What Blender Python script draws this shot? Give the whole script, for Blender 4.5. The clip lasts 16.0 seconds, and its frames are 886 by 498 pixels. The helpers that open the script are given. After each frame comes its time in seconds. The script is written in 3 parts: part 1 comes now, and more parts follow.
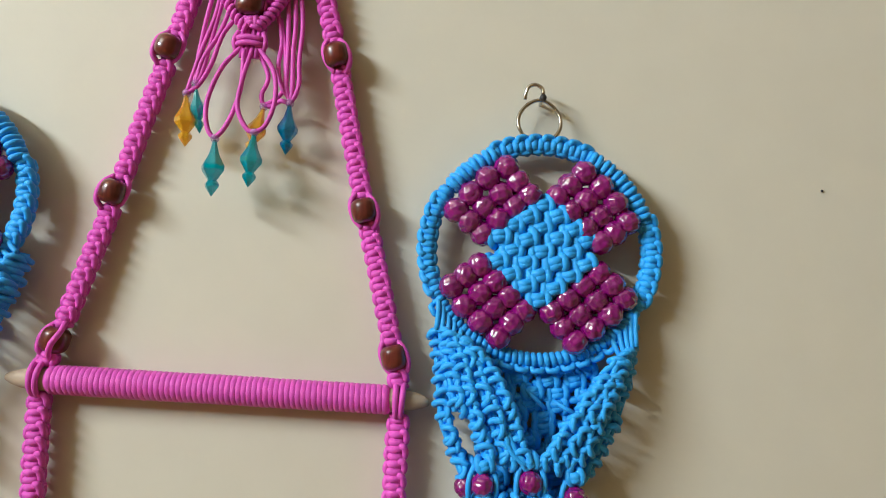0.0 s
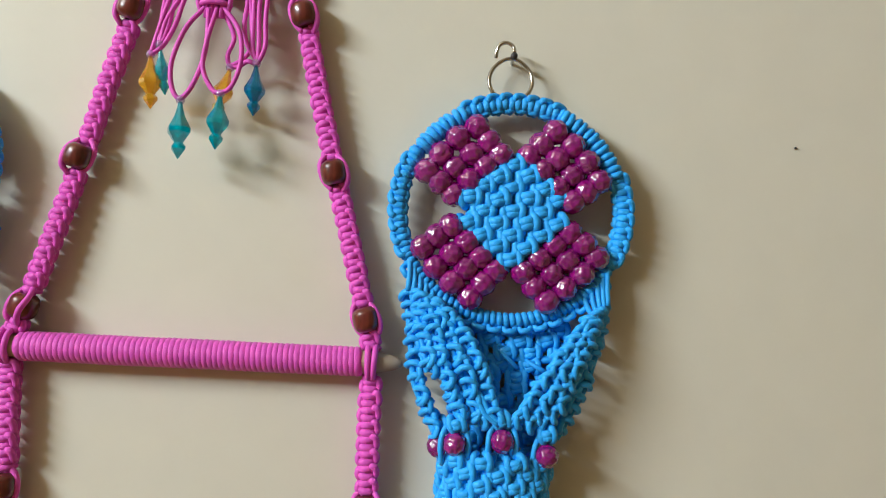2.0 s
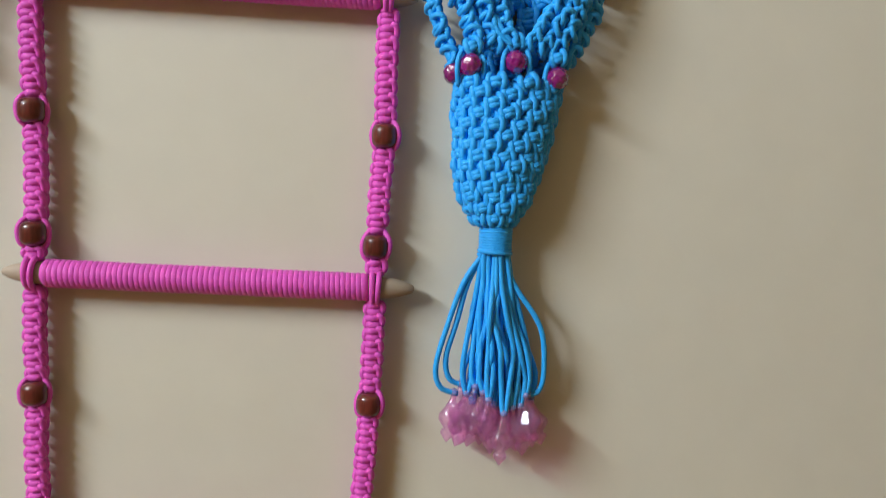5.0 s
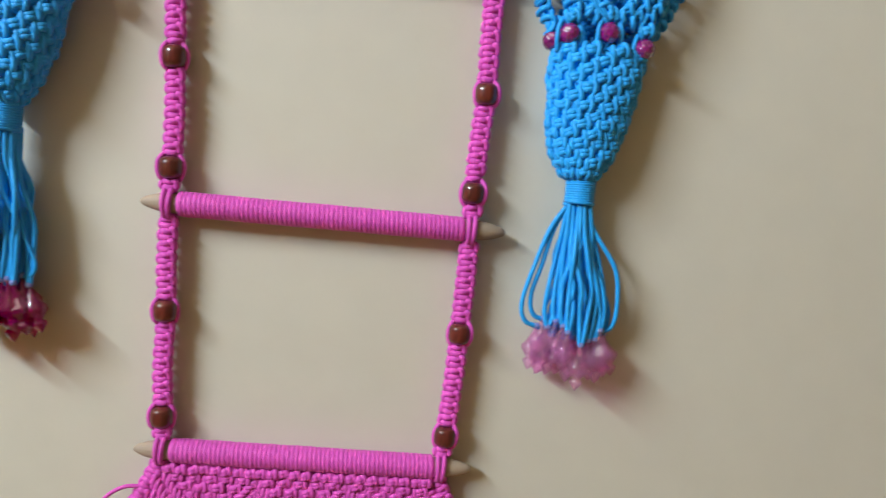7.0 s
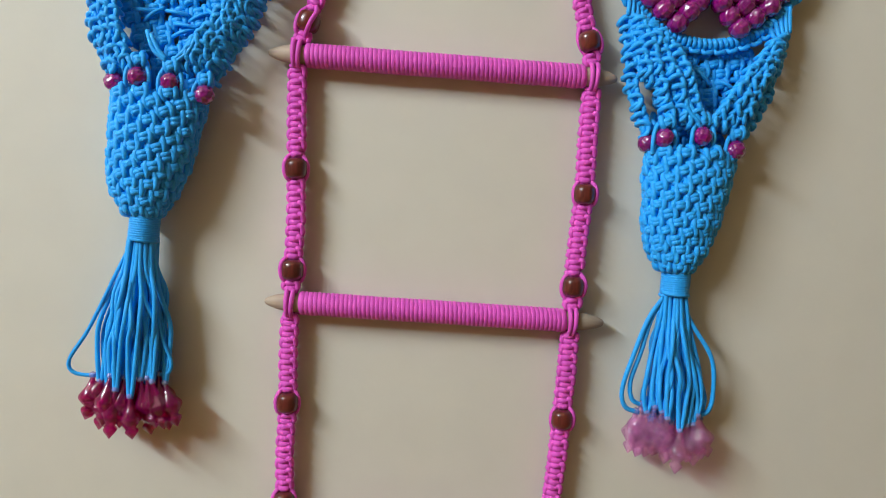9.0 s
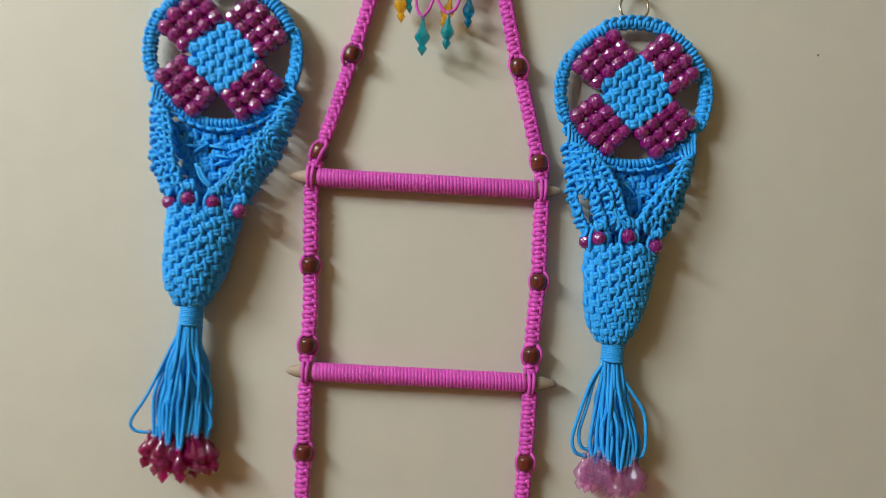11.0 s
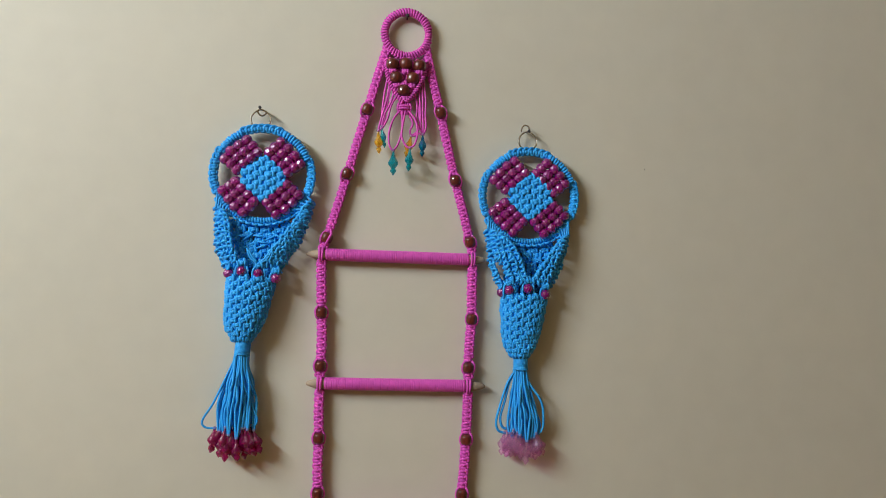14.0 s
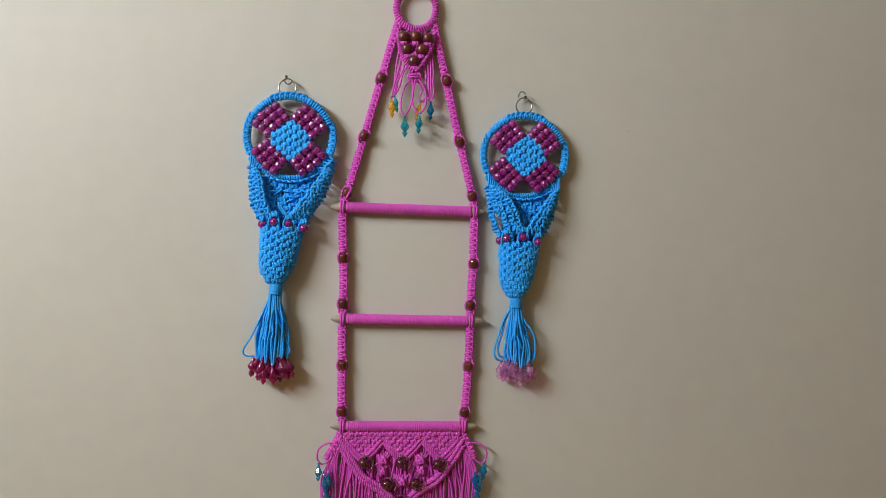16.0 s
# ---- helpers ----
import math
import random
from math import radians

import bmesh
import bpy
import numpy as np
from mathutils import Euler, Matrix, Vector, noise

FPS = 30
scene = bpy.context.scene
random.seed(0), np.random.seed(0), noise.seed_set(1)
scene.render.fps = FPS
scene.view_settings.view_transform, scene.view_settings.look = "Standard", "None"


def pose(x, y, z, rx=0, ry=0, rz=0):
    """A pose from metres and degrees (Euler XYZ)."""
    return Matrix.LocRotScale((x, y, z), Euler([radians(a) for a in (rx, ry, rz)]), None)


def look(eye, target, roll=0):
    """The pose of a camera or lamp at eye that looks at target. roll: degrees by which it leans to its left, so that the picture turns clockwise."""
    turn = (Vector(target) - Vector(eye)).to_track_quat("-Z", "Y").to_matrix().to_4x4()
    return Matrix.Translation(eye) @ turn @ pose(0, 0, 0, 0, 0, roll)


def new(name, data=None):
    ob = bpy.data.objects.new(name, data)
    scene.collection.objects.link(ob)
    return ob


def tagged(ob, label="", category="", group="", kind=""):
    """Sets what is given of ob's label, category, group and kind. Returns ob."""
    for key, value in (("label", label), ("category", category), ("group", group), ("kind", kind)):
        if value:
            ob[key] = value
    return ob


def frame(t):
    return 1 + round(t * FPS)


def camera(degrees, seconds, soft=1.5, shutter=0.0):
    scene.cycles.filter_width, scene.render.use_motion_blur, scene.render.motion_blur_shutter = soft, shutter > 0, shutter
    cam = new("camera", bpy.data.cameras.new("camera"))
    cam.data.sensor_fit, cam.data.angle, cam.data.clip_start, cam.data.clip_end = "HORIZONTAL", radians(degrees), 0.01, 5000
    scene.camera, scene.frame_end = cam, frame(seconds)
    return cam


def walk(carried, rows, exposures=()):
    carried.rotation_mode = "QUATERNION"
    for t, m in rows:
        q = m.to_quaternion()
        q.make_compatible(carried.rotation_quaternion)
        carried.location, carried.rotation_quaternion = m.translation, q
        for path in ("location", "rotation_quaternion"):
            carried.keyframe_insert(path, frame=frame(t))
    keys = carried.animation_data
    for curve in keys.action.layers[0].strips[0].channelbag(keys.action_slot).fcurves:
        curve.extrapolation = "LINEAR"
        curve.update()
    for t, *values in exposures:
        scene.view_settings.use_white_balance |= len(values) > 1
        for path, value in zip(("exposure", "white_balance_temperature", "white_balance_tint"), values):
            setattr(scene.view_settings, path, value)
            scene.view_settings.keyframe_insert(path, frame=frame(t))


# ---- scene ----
cam = camera(65.7, 16.0, soft=.8, shutter=.45)
PATH = [
    (0, (0.294, -0.508, 1.639), (0.301, 1.482, 1.835), 3.6),
    (0.5, (0.29, -0.506, 1.637), (0.296, 1.486, 1.822), 3.7),
    (1, (0.292, -0.506, 1.64), (0.305, 1.486, 1.818), 3.8),
    (1.5, (0.299, -0.501, 1.627), (0.319, 1.495, 1.755), 3.3),
    (2, (0.311, -0.504, 1.629), (0.339, 1.492, 1.759), 2.9),
    (2.5, (0.319, -0.496, 1.599), (0.343, 1.502, 1.693), 2.2),
    (3, (0.308, -0.489, 1.572), (0.361, 1.51, 1.592), 2.5),
    (3.5, (0.309, -0.491, 1.523), (0.358, 1.507, 1.599), 2.6),
    (4, (0.293, -0.501, 1.492), (0.421, 1.495, 1.528), 1.6),
    (4.5, (0.277, -0.512, 1.466), (0.489, 1.476, 1.399), 2.5),
    (4.7, (0.289, -0.518, 1.451), (0.424, 1.474, 1.335), 2.5),
    (6.8, (0.231, -0.582, 1.399), (0.377, 1.405, 1.218), 5.1),
    (7, (0.205, -0.587, 1.4), (0.358, 1.398, 1.213), 5.4),
    (7.5, (0.154, -0.582, 1.398), (0.332, 1.394, 1.143), 4.1),
    (8, (0.112, -0.588, 1.417), (0.224, 1.402, 1.255), 3.0),
    (8.2, (0.109, -0.597, 1.426), (0.217, 1.396, 1.299), 3.2),
    (10.3, (0.173, -0.641, 1.499), (0.203, 1.351, 1.322), 5.1),
    (10.5, (0.173, -0.673, 1.49), (0.198, 1.325, 1.412), 4.6),
    (11, (0.143, -0.77, 1.518), (0.202, 1.229, 1.489), 3.3),
    (11.5, (0.106, -0.874, 1.521), (0.217, 1.122, 1.453), 2.4),
    (12, (0.111, -0.933, 1.533), (0.134, 1.067, 1.51), 1.7),
    (12.5, (0.113, -0.954, 1.537), (0.259, 1.04, 1.487), 2.3),
    (13, (0.104, -0.988, 1.548), (0.246, 1.007, 1.542), 2.0),
    (13.5, (0.09, -1.085, 1.549), (0.257, 0.908, 1.587), 2.4),
    (14, (0.089, -1.17, 1.546), (0.314, 0.816, 1.629), 2.0),
    (14.5, (0.09, -1.207, 1.542), (0.279, 0.784, 1.557), 2.3),
    (15, (0.083, -1.259, 1.547), (0.279, 0.731, 1.496), 1.7),
    (15.5, (0.085, -1.295, 1.554), (0.272, 0.695, 1.478), 2.2),
    (16, (0.061, -1.334, 1.559), (0.288, 0.651, 1.476), 2.0),
]
EXPOSURES = ((0, .19, 5780, 5), (3.5, .26, 5640, 6), (4.5, .09, 5640, 7), (7, .22, 5500, 7), (8.2, .13, 5500, 8), (11, -.13, 5750, 6),
             (12.5, -.22, 5920, 7), (14.5, -.26, 5700, 8), (15, -.25, 5700, 9), (16, -.25, 5550, 12))
walk(cam, [(t, look(eye, target, roll)) for t, eye, target, roll in PATH], EXPOSURES)

# ---- light ----
world = bpy.data.worlds.new("world")
scene.world = world
world.use_nodes = True
world.node_tree.nodes["Background"].inputs["Color"].default_value = (.8, .85, 1, 1)
world.node_tree.nodes["Background"].inputs["Strength"].default_value = .05
scene.view_settings.exposure = 0.0

# tube light on the west wall, running along it
lamp_data = bpy.data.lights.new("tube_lamp", "AREA")
lamp_data.shape, lamp_data.size, lamp_data.size_y = "RECTANGLE", 1.5, .07
lamp_data.energy, lamp_data.color = 100, (.965, .97, .995)
lamp = new("tube_lamp", lamp_data)
lamp.matrix_world = look((-2.0, -1.72, 2.72), (.2, -1.72, 2.25))


# ---- materials ----
def material(name, base, rough=.5, spec=.5, noise_scale=60, vary=.12, bump=.0, bump_scale=400, sheen=0.0,
             transmission=0.0, metallic=0.0, coat=0.0, ior=1.45, stretch=None, random_value=0.0, sss=0.0):
    m = bpy.data.materials.new(name)
    m.use_nodes = True
    nt = m.node_tree
    b = nt.nodes["Principled BSDF"]
    b.inputs["Roughness"].default_value = rough
    b.inputs["Specular IOR Level"].default_value = spec
    b.inputs["Metallic"].default_value = metallic
    b.inputs["Transmission Weight"].default_value = transmission
    b.inputs["Coat Weight"].default_value = coat
    b.inputs["Coat Roughness"].default_value = .04
    b.inputs["Sheen Weight"].default_value = sheen
    b.inputs["Sheen Roughness"].default_value = .4
    b.inputs["IOR"].default_value = ior
    if sss:
        b.inputs["Subsurface Weight"].default_value = sss
        b.inputs["Subsurface Radius"].default_value = (.004, .002, .004)
        b.inputs["Subsurface Scale"].default_value = 1
    tc = nt.nodes.new("ShaderNodeTexCoord")
    mp = nt.nodes.new("ShaderNodeMapping")
    if stretch:
        mp.inputs["Scale"].default_value = stretch
    nt.links.new(tc.outputs["Object"], mp.inputs["Vector"])
    n1 = nt.nodes.new("ShaderNodeTexNoise")
    n1.inputs["Scale"].default_value, n1.inputs["Detail"].default_value = noise_scale, 4
    n2 = nt.nodes.new("ShaderNodeTexNoise")
    n2.inputs["Scale"].default_value, n2.inputs["Detail"].default_value = noise_scale / 9, 3
    for n in (n1, n2):
        nt.links.new(mp.outputs["Vector"], n.inputs["Vector"])
    add = nt.nodes.new("ShaderNodeMath")
    add.operation = "ADD"
    nt.links.new(n1.outputs["Fac"], add.inputs[0])
    nt.links.new(n2.outputs["Fac"], add.inputs[1])
    val = add.outputs[0]
    if random_value:
        oi = nt.nodes.new("ShaderNodeObjectInfo")
        mul = nt.nodes.new("ShaderNodeMath")
        mul.operation = "MULTIPLY_ADD"
        nt.links.new(oi.outputs["Random"], mul.inputs[0])
        mul.inputs[1].default_value = random_value
        nt.links.new(val, mul.inputs[2])
        val = mul.outputs[0]
    ramp = nt.nodes.new("ShaderNodeMapRange")
    ramp.inputs["From Min"].default_value, ramp.inputs["From Max"].default_value = .6, 1.4
    ramp.inputs["To Min"].default_value, ramp.inputs["To Max"].default_value = 1 - vary, 1 + vary
    nt.links.new(val, ramp.inputs["Value"])
    mix = nt.nodes.new("ShaderNodeVectorMath")
    mix.operation = "SCALE"
    mix.inputs[0].default_value = base
    nt.links.new(ramp.outputs["Result"], mix.inputs["Scale"])
    nt.links.new(mix.outputs["Vector"], b.inputs["Base Color"])
    if bump:
        nb = nt.nodes.new("ShaderNodeTexNoise")
        nb.inputs["Scale"].default_value, nb.inputs["Detail"].default_value = bump_scale, 3
        nt.links.new(mp.outputs["Vector"], nb.inputs["Vector"])
        bp = nt.nodes.new("ShaderNodeBump")
        bp.inputs["Strength"].default_value, bp.inputs["Distance"].default_value = bump, .001
        nt.links.new(nb.outputs["Fac"], bp.inputs["Height"])
        nt.links.new(bp.outputs["Normal"], b.inputs["Normal"])
    return m


def glass(name, base, clear, see=.5, rough=.04, vary=.15, through_body=.5):
    """Coloured glass: a glossy tinted body that also lets tinted light straight through."""
    m = material(name, base, rough, .9, 70, vary, transmission=through_body, ior=1.5, coat=1.0, random_value=.2)
    nt = m.node_tree
    body, out = nt.nodes["Principled BSDF"], nt.nodes["Material Output"]
    body.inputs["Coat IOR"].default_value = 1.7
    body.inputs["Coat Roughness"].default_value = .12
    tr = nt.nodes.new("ShaderNodeBsdfTransparent")
    tr.inputs["Color"].default_value = (*clear, 1)
    mix = nt.nodes.new("ShaderNodeMixShader")
    mix.inputs["Fac"].default_value = see
    nt.links.new(body.outputs["BSDF"], mix.inputs[1])
    nt.links.new(tr.outputs["BSDF"], mix.inputs[2])
    nt.links.new(mix.outputs["Shader"], out.inputs["Surface"])
    return m


PLASTER = material("plaster", (.645, .617, .495), .6, .3, 22, .035, .10, 160)
# unseen walls, ceiling, floor: warm colours chosen so their bounce warms the shadows
BOUNCE_PAINT = material("warm_bounce_paint", (.70, .57, .31), .7, .3, 10, .05, .1, 150)
BOUNCE_CEILING = material("warm_bounce_ceiling", (.78, .68, .46), .8, .3, 10, .04, .1, 150)
BOUNCE_FLOOR = material("warm_bounce_floor", (.32, .175, .06), .4, .5, 14, .12, .05, 60)
PINK = material("pink_cord", (.68, .088, .49), .46, .35, 150, .10, .35, 1500, .15)
BLUE = material("blue_cord", (.050, .395, .90), .46, .35, 150, .10, .35, 1500, .12)
BARE_WOOD = material("bare_wood", (.40, .315, .22), .6, .4, 90, .30, .25, 500, stretch=(.15, 1, 1))
BROWN_WOOD = material("varnished_wood", (.068, .012, .008), .3, .3, 420, 1.0, .1, 500, coat=.9, stretch=(1, 1, .16), random_value=.3)
DARK_PEARL = material("dark_bead", (.07, .008, .014), .14, .7, 80, .25, coat=1.0)
CRYSTAL = material("magenta_crystal", (.27, .003, .18), .08, .6, 90, .40, transmission=.35, coat=1.0, ior=1.5, random_value=.45)
CRYSTAL.node_tree.nodes["Principled BSDF"].inputs["Coat IOR"].default_value = 1.75
CRYSTAL.node_tree.nodes["Principled BSDF"].inputs["Coat Roughness"].default_value = .13
RUBY = glass("ruby_drop", (.42, .001, .16), (.84, .012, .42), .42)
ROSE = glass("rose_drop", (1.0, .68, .92), (1.0, .78, .96), .66, vary=.08, through_body=.75)
TEAL = glass("teal_drop", (.004, .42, .52), (.10, .76, .84), .22, .02, through_body=.55)
DEEP_BLUE = glass("deep_blue_drop", (.004, .28, .52), (.10, .60, .86), .22, .02, through_body=.55)
AMBER = glass("amber_drop", (1.0, .54, .02), (1.0, .84, .22), .25, .02, through_body=.55)
CLEAR = glass("clear_bead", (.70, .55, .85), (.92, .86, .96), .5, vary=.05)
THREAD = material("magenta_thread", (.30, .02, .20), .5, .4, 200, .1)
STEEL = material("steel", (.52, .50, .46), .16, .5, 120, .15, metallic=1)
BLACK_IRON = material("black_iron", (.03, .028, .026), .5, .5, 200, .3, .2, 800)


# ---- mesh helpers ----
class Shape:
    """Collects vertices and faces of one part."""
    def __init__(self):
        self.v, self.f, self.n = [], [], 0

    def add(self, verts, faces):
        self.v.append(np.asarray(verts, float))
        self.f.extend([tuple(i + self.n for i in q) for q in faces])
        self.n += len(verts)


def part(name, shape, mat, parent=None, label="", smooth=True, at=(0, 0, 0)):
    me = bpy.data.meshes.new(name)
    me.from_pydata((np.concatenate(shape.v) - np.array(at)).tolist(), [], shape.f)
    me.polygons.foreach_set("use_smooth", [smooth] * len(me.polygons))
    me.materials.append(mat)
    ob = new(name, me)
    ob.location = at
    if parent:
        ob.parent = parent
    return tagged(ob, label)


def thing(name, at, label, category, group=""):
    ob = tagged(new(name), label, category, group)
    ob.location = at
    ob.empty_display_size = .02
    return ob


def spline(points, n=5, closed=False):
    """A smooth line through the points."""
    p = np.asarray(points, float)
    if closed:
        q = np.vstack([p[-1], p, p[0], p[1]])
    else:
        q = np.vstack([2 * p[0] - p[1], p, 2 * p[-1] - p[-2]])
    t = np.linspace(0, 1, n, endpoint=False)[:, None]
    out = []
    for i in range(1, len(q) - 2):
        a, b, c, d = q[i - 1], q[i], q[i + 1], q[i + 2]
        out.append(.5 * (2 * b + (c - a) * t + (2 * a - 5 * b + 4 * c - d) * t * t + (3 * b - a - 3 * c + d) * t ** 3))
    if not closed:
        out.append(p[-1:])
    return np.vstack(out)


_RINGS = {}


SOFT = 1 + .045 * np.sin(np.arange(211) * 1.9) * np.cos(np.arange(211) * .73)


def tube(shape, path, r, seg=8, closed=False, uneven=True):
    p = np.asarray(path, float)
    n = len(p)
    if closed:
        tan = np.roll(p, -1, 0) - np.roll(p, 1, 0)
    else:
        tan = np.gradient(p, axis=0)
    tan /= np.linalg.norm(tan, axis=1)[:, None] + 1e-12
    ref = np.array((0., 0, 1)) if abs(tan[0, 2]) < .9 else np.array((1., 0, 0))
    nrm = np.empty_like(p)
    cur = ref - tan[0] * (ref @ tan[0])
    cur /= np.linalg.norm(cur)
    for i in range(n):
        cur = cur - tan[i] * (cur @ tan[i])
        cur /= np.linalg.norm(cur) + 1e-12
        nrm[i] = cur
    bi = np.cross(tan, nrm)
    ang = np.arange(seg) * 2 * math.pi / seg
    rr = (np.broadcast_to(np.asarray(r, float), (n,)) * SOFT[np.arange(n) % len(SOFT)])[:, None, None] if uneven else np.broadcast_to(np.asarray(r, float), (n,))[:, None, None]
    v = (p[:, None] + rr * (np.cos(ang)[None, :, None] * nrm[:, None] + np.sin(ang)[None, :, None] * bi[:, None])).reshape(-1, 3)
    key = (n, seg, closed)
    if key not in _RINGS:
        f = []
        for i in range(n if closed else n - 1):
            j = (i + 1) % n
            for k in range(seg):
                l = (k + 1) % seg
                f.append((i * seg + k, i * seg + l, j * seg + l, j * seg + k))
        if not closed:
            f.append(tuple(range(seg - 1, -1, -1)))
            f.append(tuple((n - 1) * seg + k for k in range(seg)))
        _RINGS[key] = f
    shape.add(v, _RINGS[key])


def strand(shape, runs, seg=8):
    """One cord that shows as several bars and loops; between them it dips out of sight."""
    pts, rad = [], []
    for p, r in runs:
        p, r = list(p), list(np.broadcast_to(r, (len(p),)))
        if pts and np.linalg.norm(p[-1] - pts[-1]) < np.linalg.norm(p[0] - pts[-1]):
            p, r = p[::-1], r[::-1]
        pts += p
        rad += r
    q = spline(pts, 3)
    tube(shape, q, np.interp(np.linspace(0, len(pts) - 1, len(q)), np.arange(len(pts)), rad), seg)


def lathe(shape, profile, seg, origin, axis=(0, 0, 1), turn=0.0):
    """A body of revolution: profile rows are (distance along the axis, radius)."""
    a = np.asarray(axis, float)
    a /= np.linalg.norm(a)
    ref = np.array((0., 1, 0)) if abs(a[1]) < .9 else np.array((1., 0, 0))
    u = np.cross(ref, a)
    u /= np.linalg.norm(u)
    w = np.cross(a, u)
    ang = np.arange(seg) * 2 * math.pi / seg + turn
    ring = np.cos(ang)[:, None] * u + np.sin(ang)[:, None] * w
    v = np.vstack([np.asarray(origin, float) + a * h + ring * r for h, r in profile])
    f = []
    for i in range(len(profile) - 1):
        for k in range(seg):
            l = (k + 1) % seg
            f.append((i * seg + k, i * seg + l, (i + 1) * seg + l, (i + 1) * seg + k))
    f.append(tuple(range(seg - 1, -1, -1)))
    f.append(tuple((len(profile) - 1) * seg + k for k in range(seg)))
    shape.add(v, f)


def slab(name, x0, x1, y0, y1, z0, z1, mat):
    s = Shape()
    v = [(x, y, z) for x in (x0, x1) for y in (y0, y1) for z in (z0, z1)]
    s.add(v, [(0, 1, 3, 2), (4, 6, 7, 5), (0, 4, 5, 1), (2, 3, 7, 6), (0, 2, 6, 4), (1, 5, 7, 3)])
    return tagged(part(name, s, mat, smooth=False), kind="structure")


rng = random.Random(7)
FRONT = np.array((0., -1, 0))
CORD = .0019


def jit(a):
    return rng.uniform(-a, a)


def along(path, step):
    """Places, tangents at even steps along a line."""
    p = np.asarray(path, float)
    d = np.concatenate([[0], np.cumsum(np.linalg.norm(np.diff(p, axis=0), axis=1))])
    n = max(1, int(round(d[-1] / step)))
    s = (np.arange(n) + .5) * d[-1] / n
    q = np.stack([np.interp(s, d, p[:, k]) for k in range(3)], 1)
    e = .0015
    q1 = np.stack([np.interp(np.clip(s + e, 0, d[-1]), d, p[:, k]) for k in range(3)], 1)
    q0 = np.stack([np.interp(np.clip(s - e, 0, d[-1]), d, p[:, k]) for k in range(3)], 1)
    t = q1 - q0
    return q, t / np.linalg.norm(t, axis=1)[:, None], d[-1] / n


def sennit(name, mat, parent, path, w=.0172, pitch=.0050, r=CORD, n=FRONT, hand=1):
    """A flat band of square knots on core cords along a line, each knot two bars and a loop at each side."""
    q, t, step = along(path, pitch)
    knots = []
    for i in range(0, len(q), 2):
        runs = []
        for j in range(i, min(i + 2, len(q))):
            u = np.cross(t[j], n) * -hand
            u /= np.linalg.norm(u)
            o = q[j] + u * jit(.0003)
            k = 1 if j % 2 else -1
            sl = .10 * k + jit(.07)
            fat = r * (1.50 + jit(.05))
            runs.append(([o + u * a * w + t[j] * (b + sl * a * 3) * step + n * c * r for a, b, c in
                          ((-.335, .0, -2.4), (-.285, 0, -.1), (-.12, .05 * k, 1.25), (.09, .05 * k, 1.25), (.21, 0, .4), (.27, 0, -2.4))],
                         [fat * f for f in (.85, .95, 1.06, 1.06, .95, .85)]))
        if len(runs) == 2:
            e, ln = jit(.015), 1 + jit(.06)
            o, tt = q[i], t[i]
            u = np.cross(tt, n) * -hand
            u /= np.linalg.norm(u)
            runs.append(([o + u * (a + e) * w + tt * b * ln * step + n * c * r for a, b, c in
                          ((.12, -.30, .2), (.215, -.52, 2.1), (.340, -.36, 2.1), (.392, .25, 1.3), (.382, .85, .7), (.32, 1.25, -.6), (.26, 1.35, -2.4))],
                         [r * f for f in (.95, 1.18, 1.30, 1.32, 1.25, 1.1, .9)]))
            runs.append(([o + u * (a - e) * w + tt * b * ln * step + n * c * r for a, b, c in
                          ((-.24, 1.52, -1.5), (-.320, 1.35, -.1), (-.365, .95, .30), (-.37, .45, .35), (-.325, .02, -.1), (-.24, -.15, -1.5))],
                         [r * f for f in (.95, 1.2, 1.3, 1.3, 1.2, .95)]))
        shape = Shape()
        strand(shape, runs)
        knots.append(shape)
    cores = Shape()
    for side in (-1, 1):
        core = []
        for o, tt in zip(q, t):
            u = np.cross(tt, n)
            core.append(o + u / np.linalg.norm(u) * side * .13 * w + n * .35 * r)
        core = [core[0] - t[0] * step * .7] + core + [core[-1] + t[-1] * step * .7]
        tube(cores, core, r * 1.5, 6)
    band = part(name, cores, mat, parent)
    for shape in knots:
        part("square_knot", shape, mat, band)


def hitches(shape, path, radius, pitch=.0043, r=CORD, lean=.0, n=FRONT):
    """A cord wound closely round a line."""
    q, t, step = along(path, pitch / 14)
    a = np.cross(t, n)
    a /= np.linalg.norm(a, axis=1)[:, None]
    b = np.cross(a, t)
    ang = np.arange(len(q)) * 2 * math.pi / 14
    wob = np.array([1 + jit(.05) for _ in range(len(q) // 14 + 2)])
    rad = radius * np.interp(np.arange(len(q)) / 14, np.arange(len(wob)), wob)
    tube(shape, q + rad[:, None] * (np.cos(ang)[:, None] * a + np.sin(ang)[:, None] * b) + t * (lean * pitch * np.cos(ang))[:, None], r, 7)


def coil(shape, p0, p1, radius, turns, r):
    """A helix of cord from p0 to p1."""
    p0, p1 = np.asarray(p0, float), np.asarray(p1, float)
    t = (p1 - p0) / np.linalg.norm(p1 - p0)
    ref = FRONT if abs(t @ FRONT) < .9 else np.array((1., 0, 0))
    a = np.cross(t, ref)
    a /= np.linalg.norm(a)
    b = np.cross(t, a)
    m = turns * 16
    k = np.arange(m + 1) / m
    ang = k * turns * 2 * math.pi
    wob = np.array([1 + jit(.018) for _ in range(turns + 1)])
    rad = radius * np.interp(k * turns, np.arange(turns + 1), wob)
    tube(shape, p0 + np.outer(k, p1 - p0) + rad[:, None] * (np.cos(ang)[:, None] * a + np.sin(ang)[:, None] * b), r, 8)


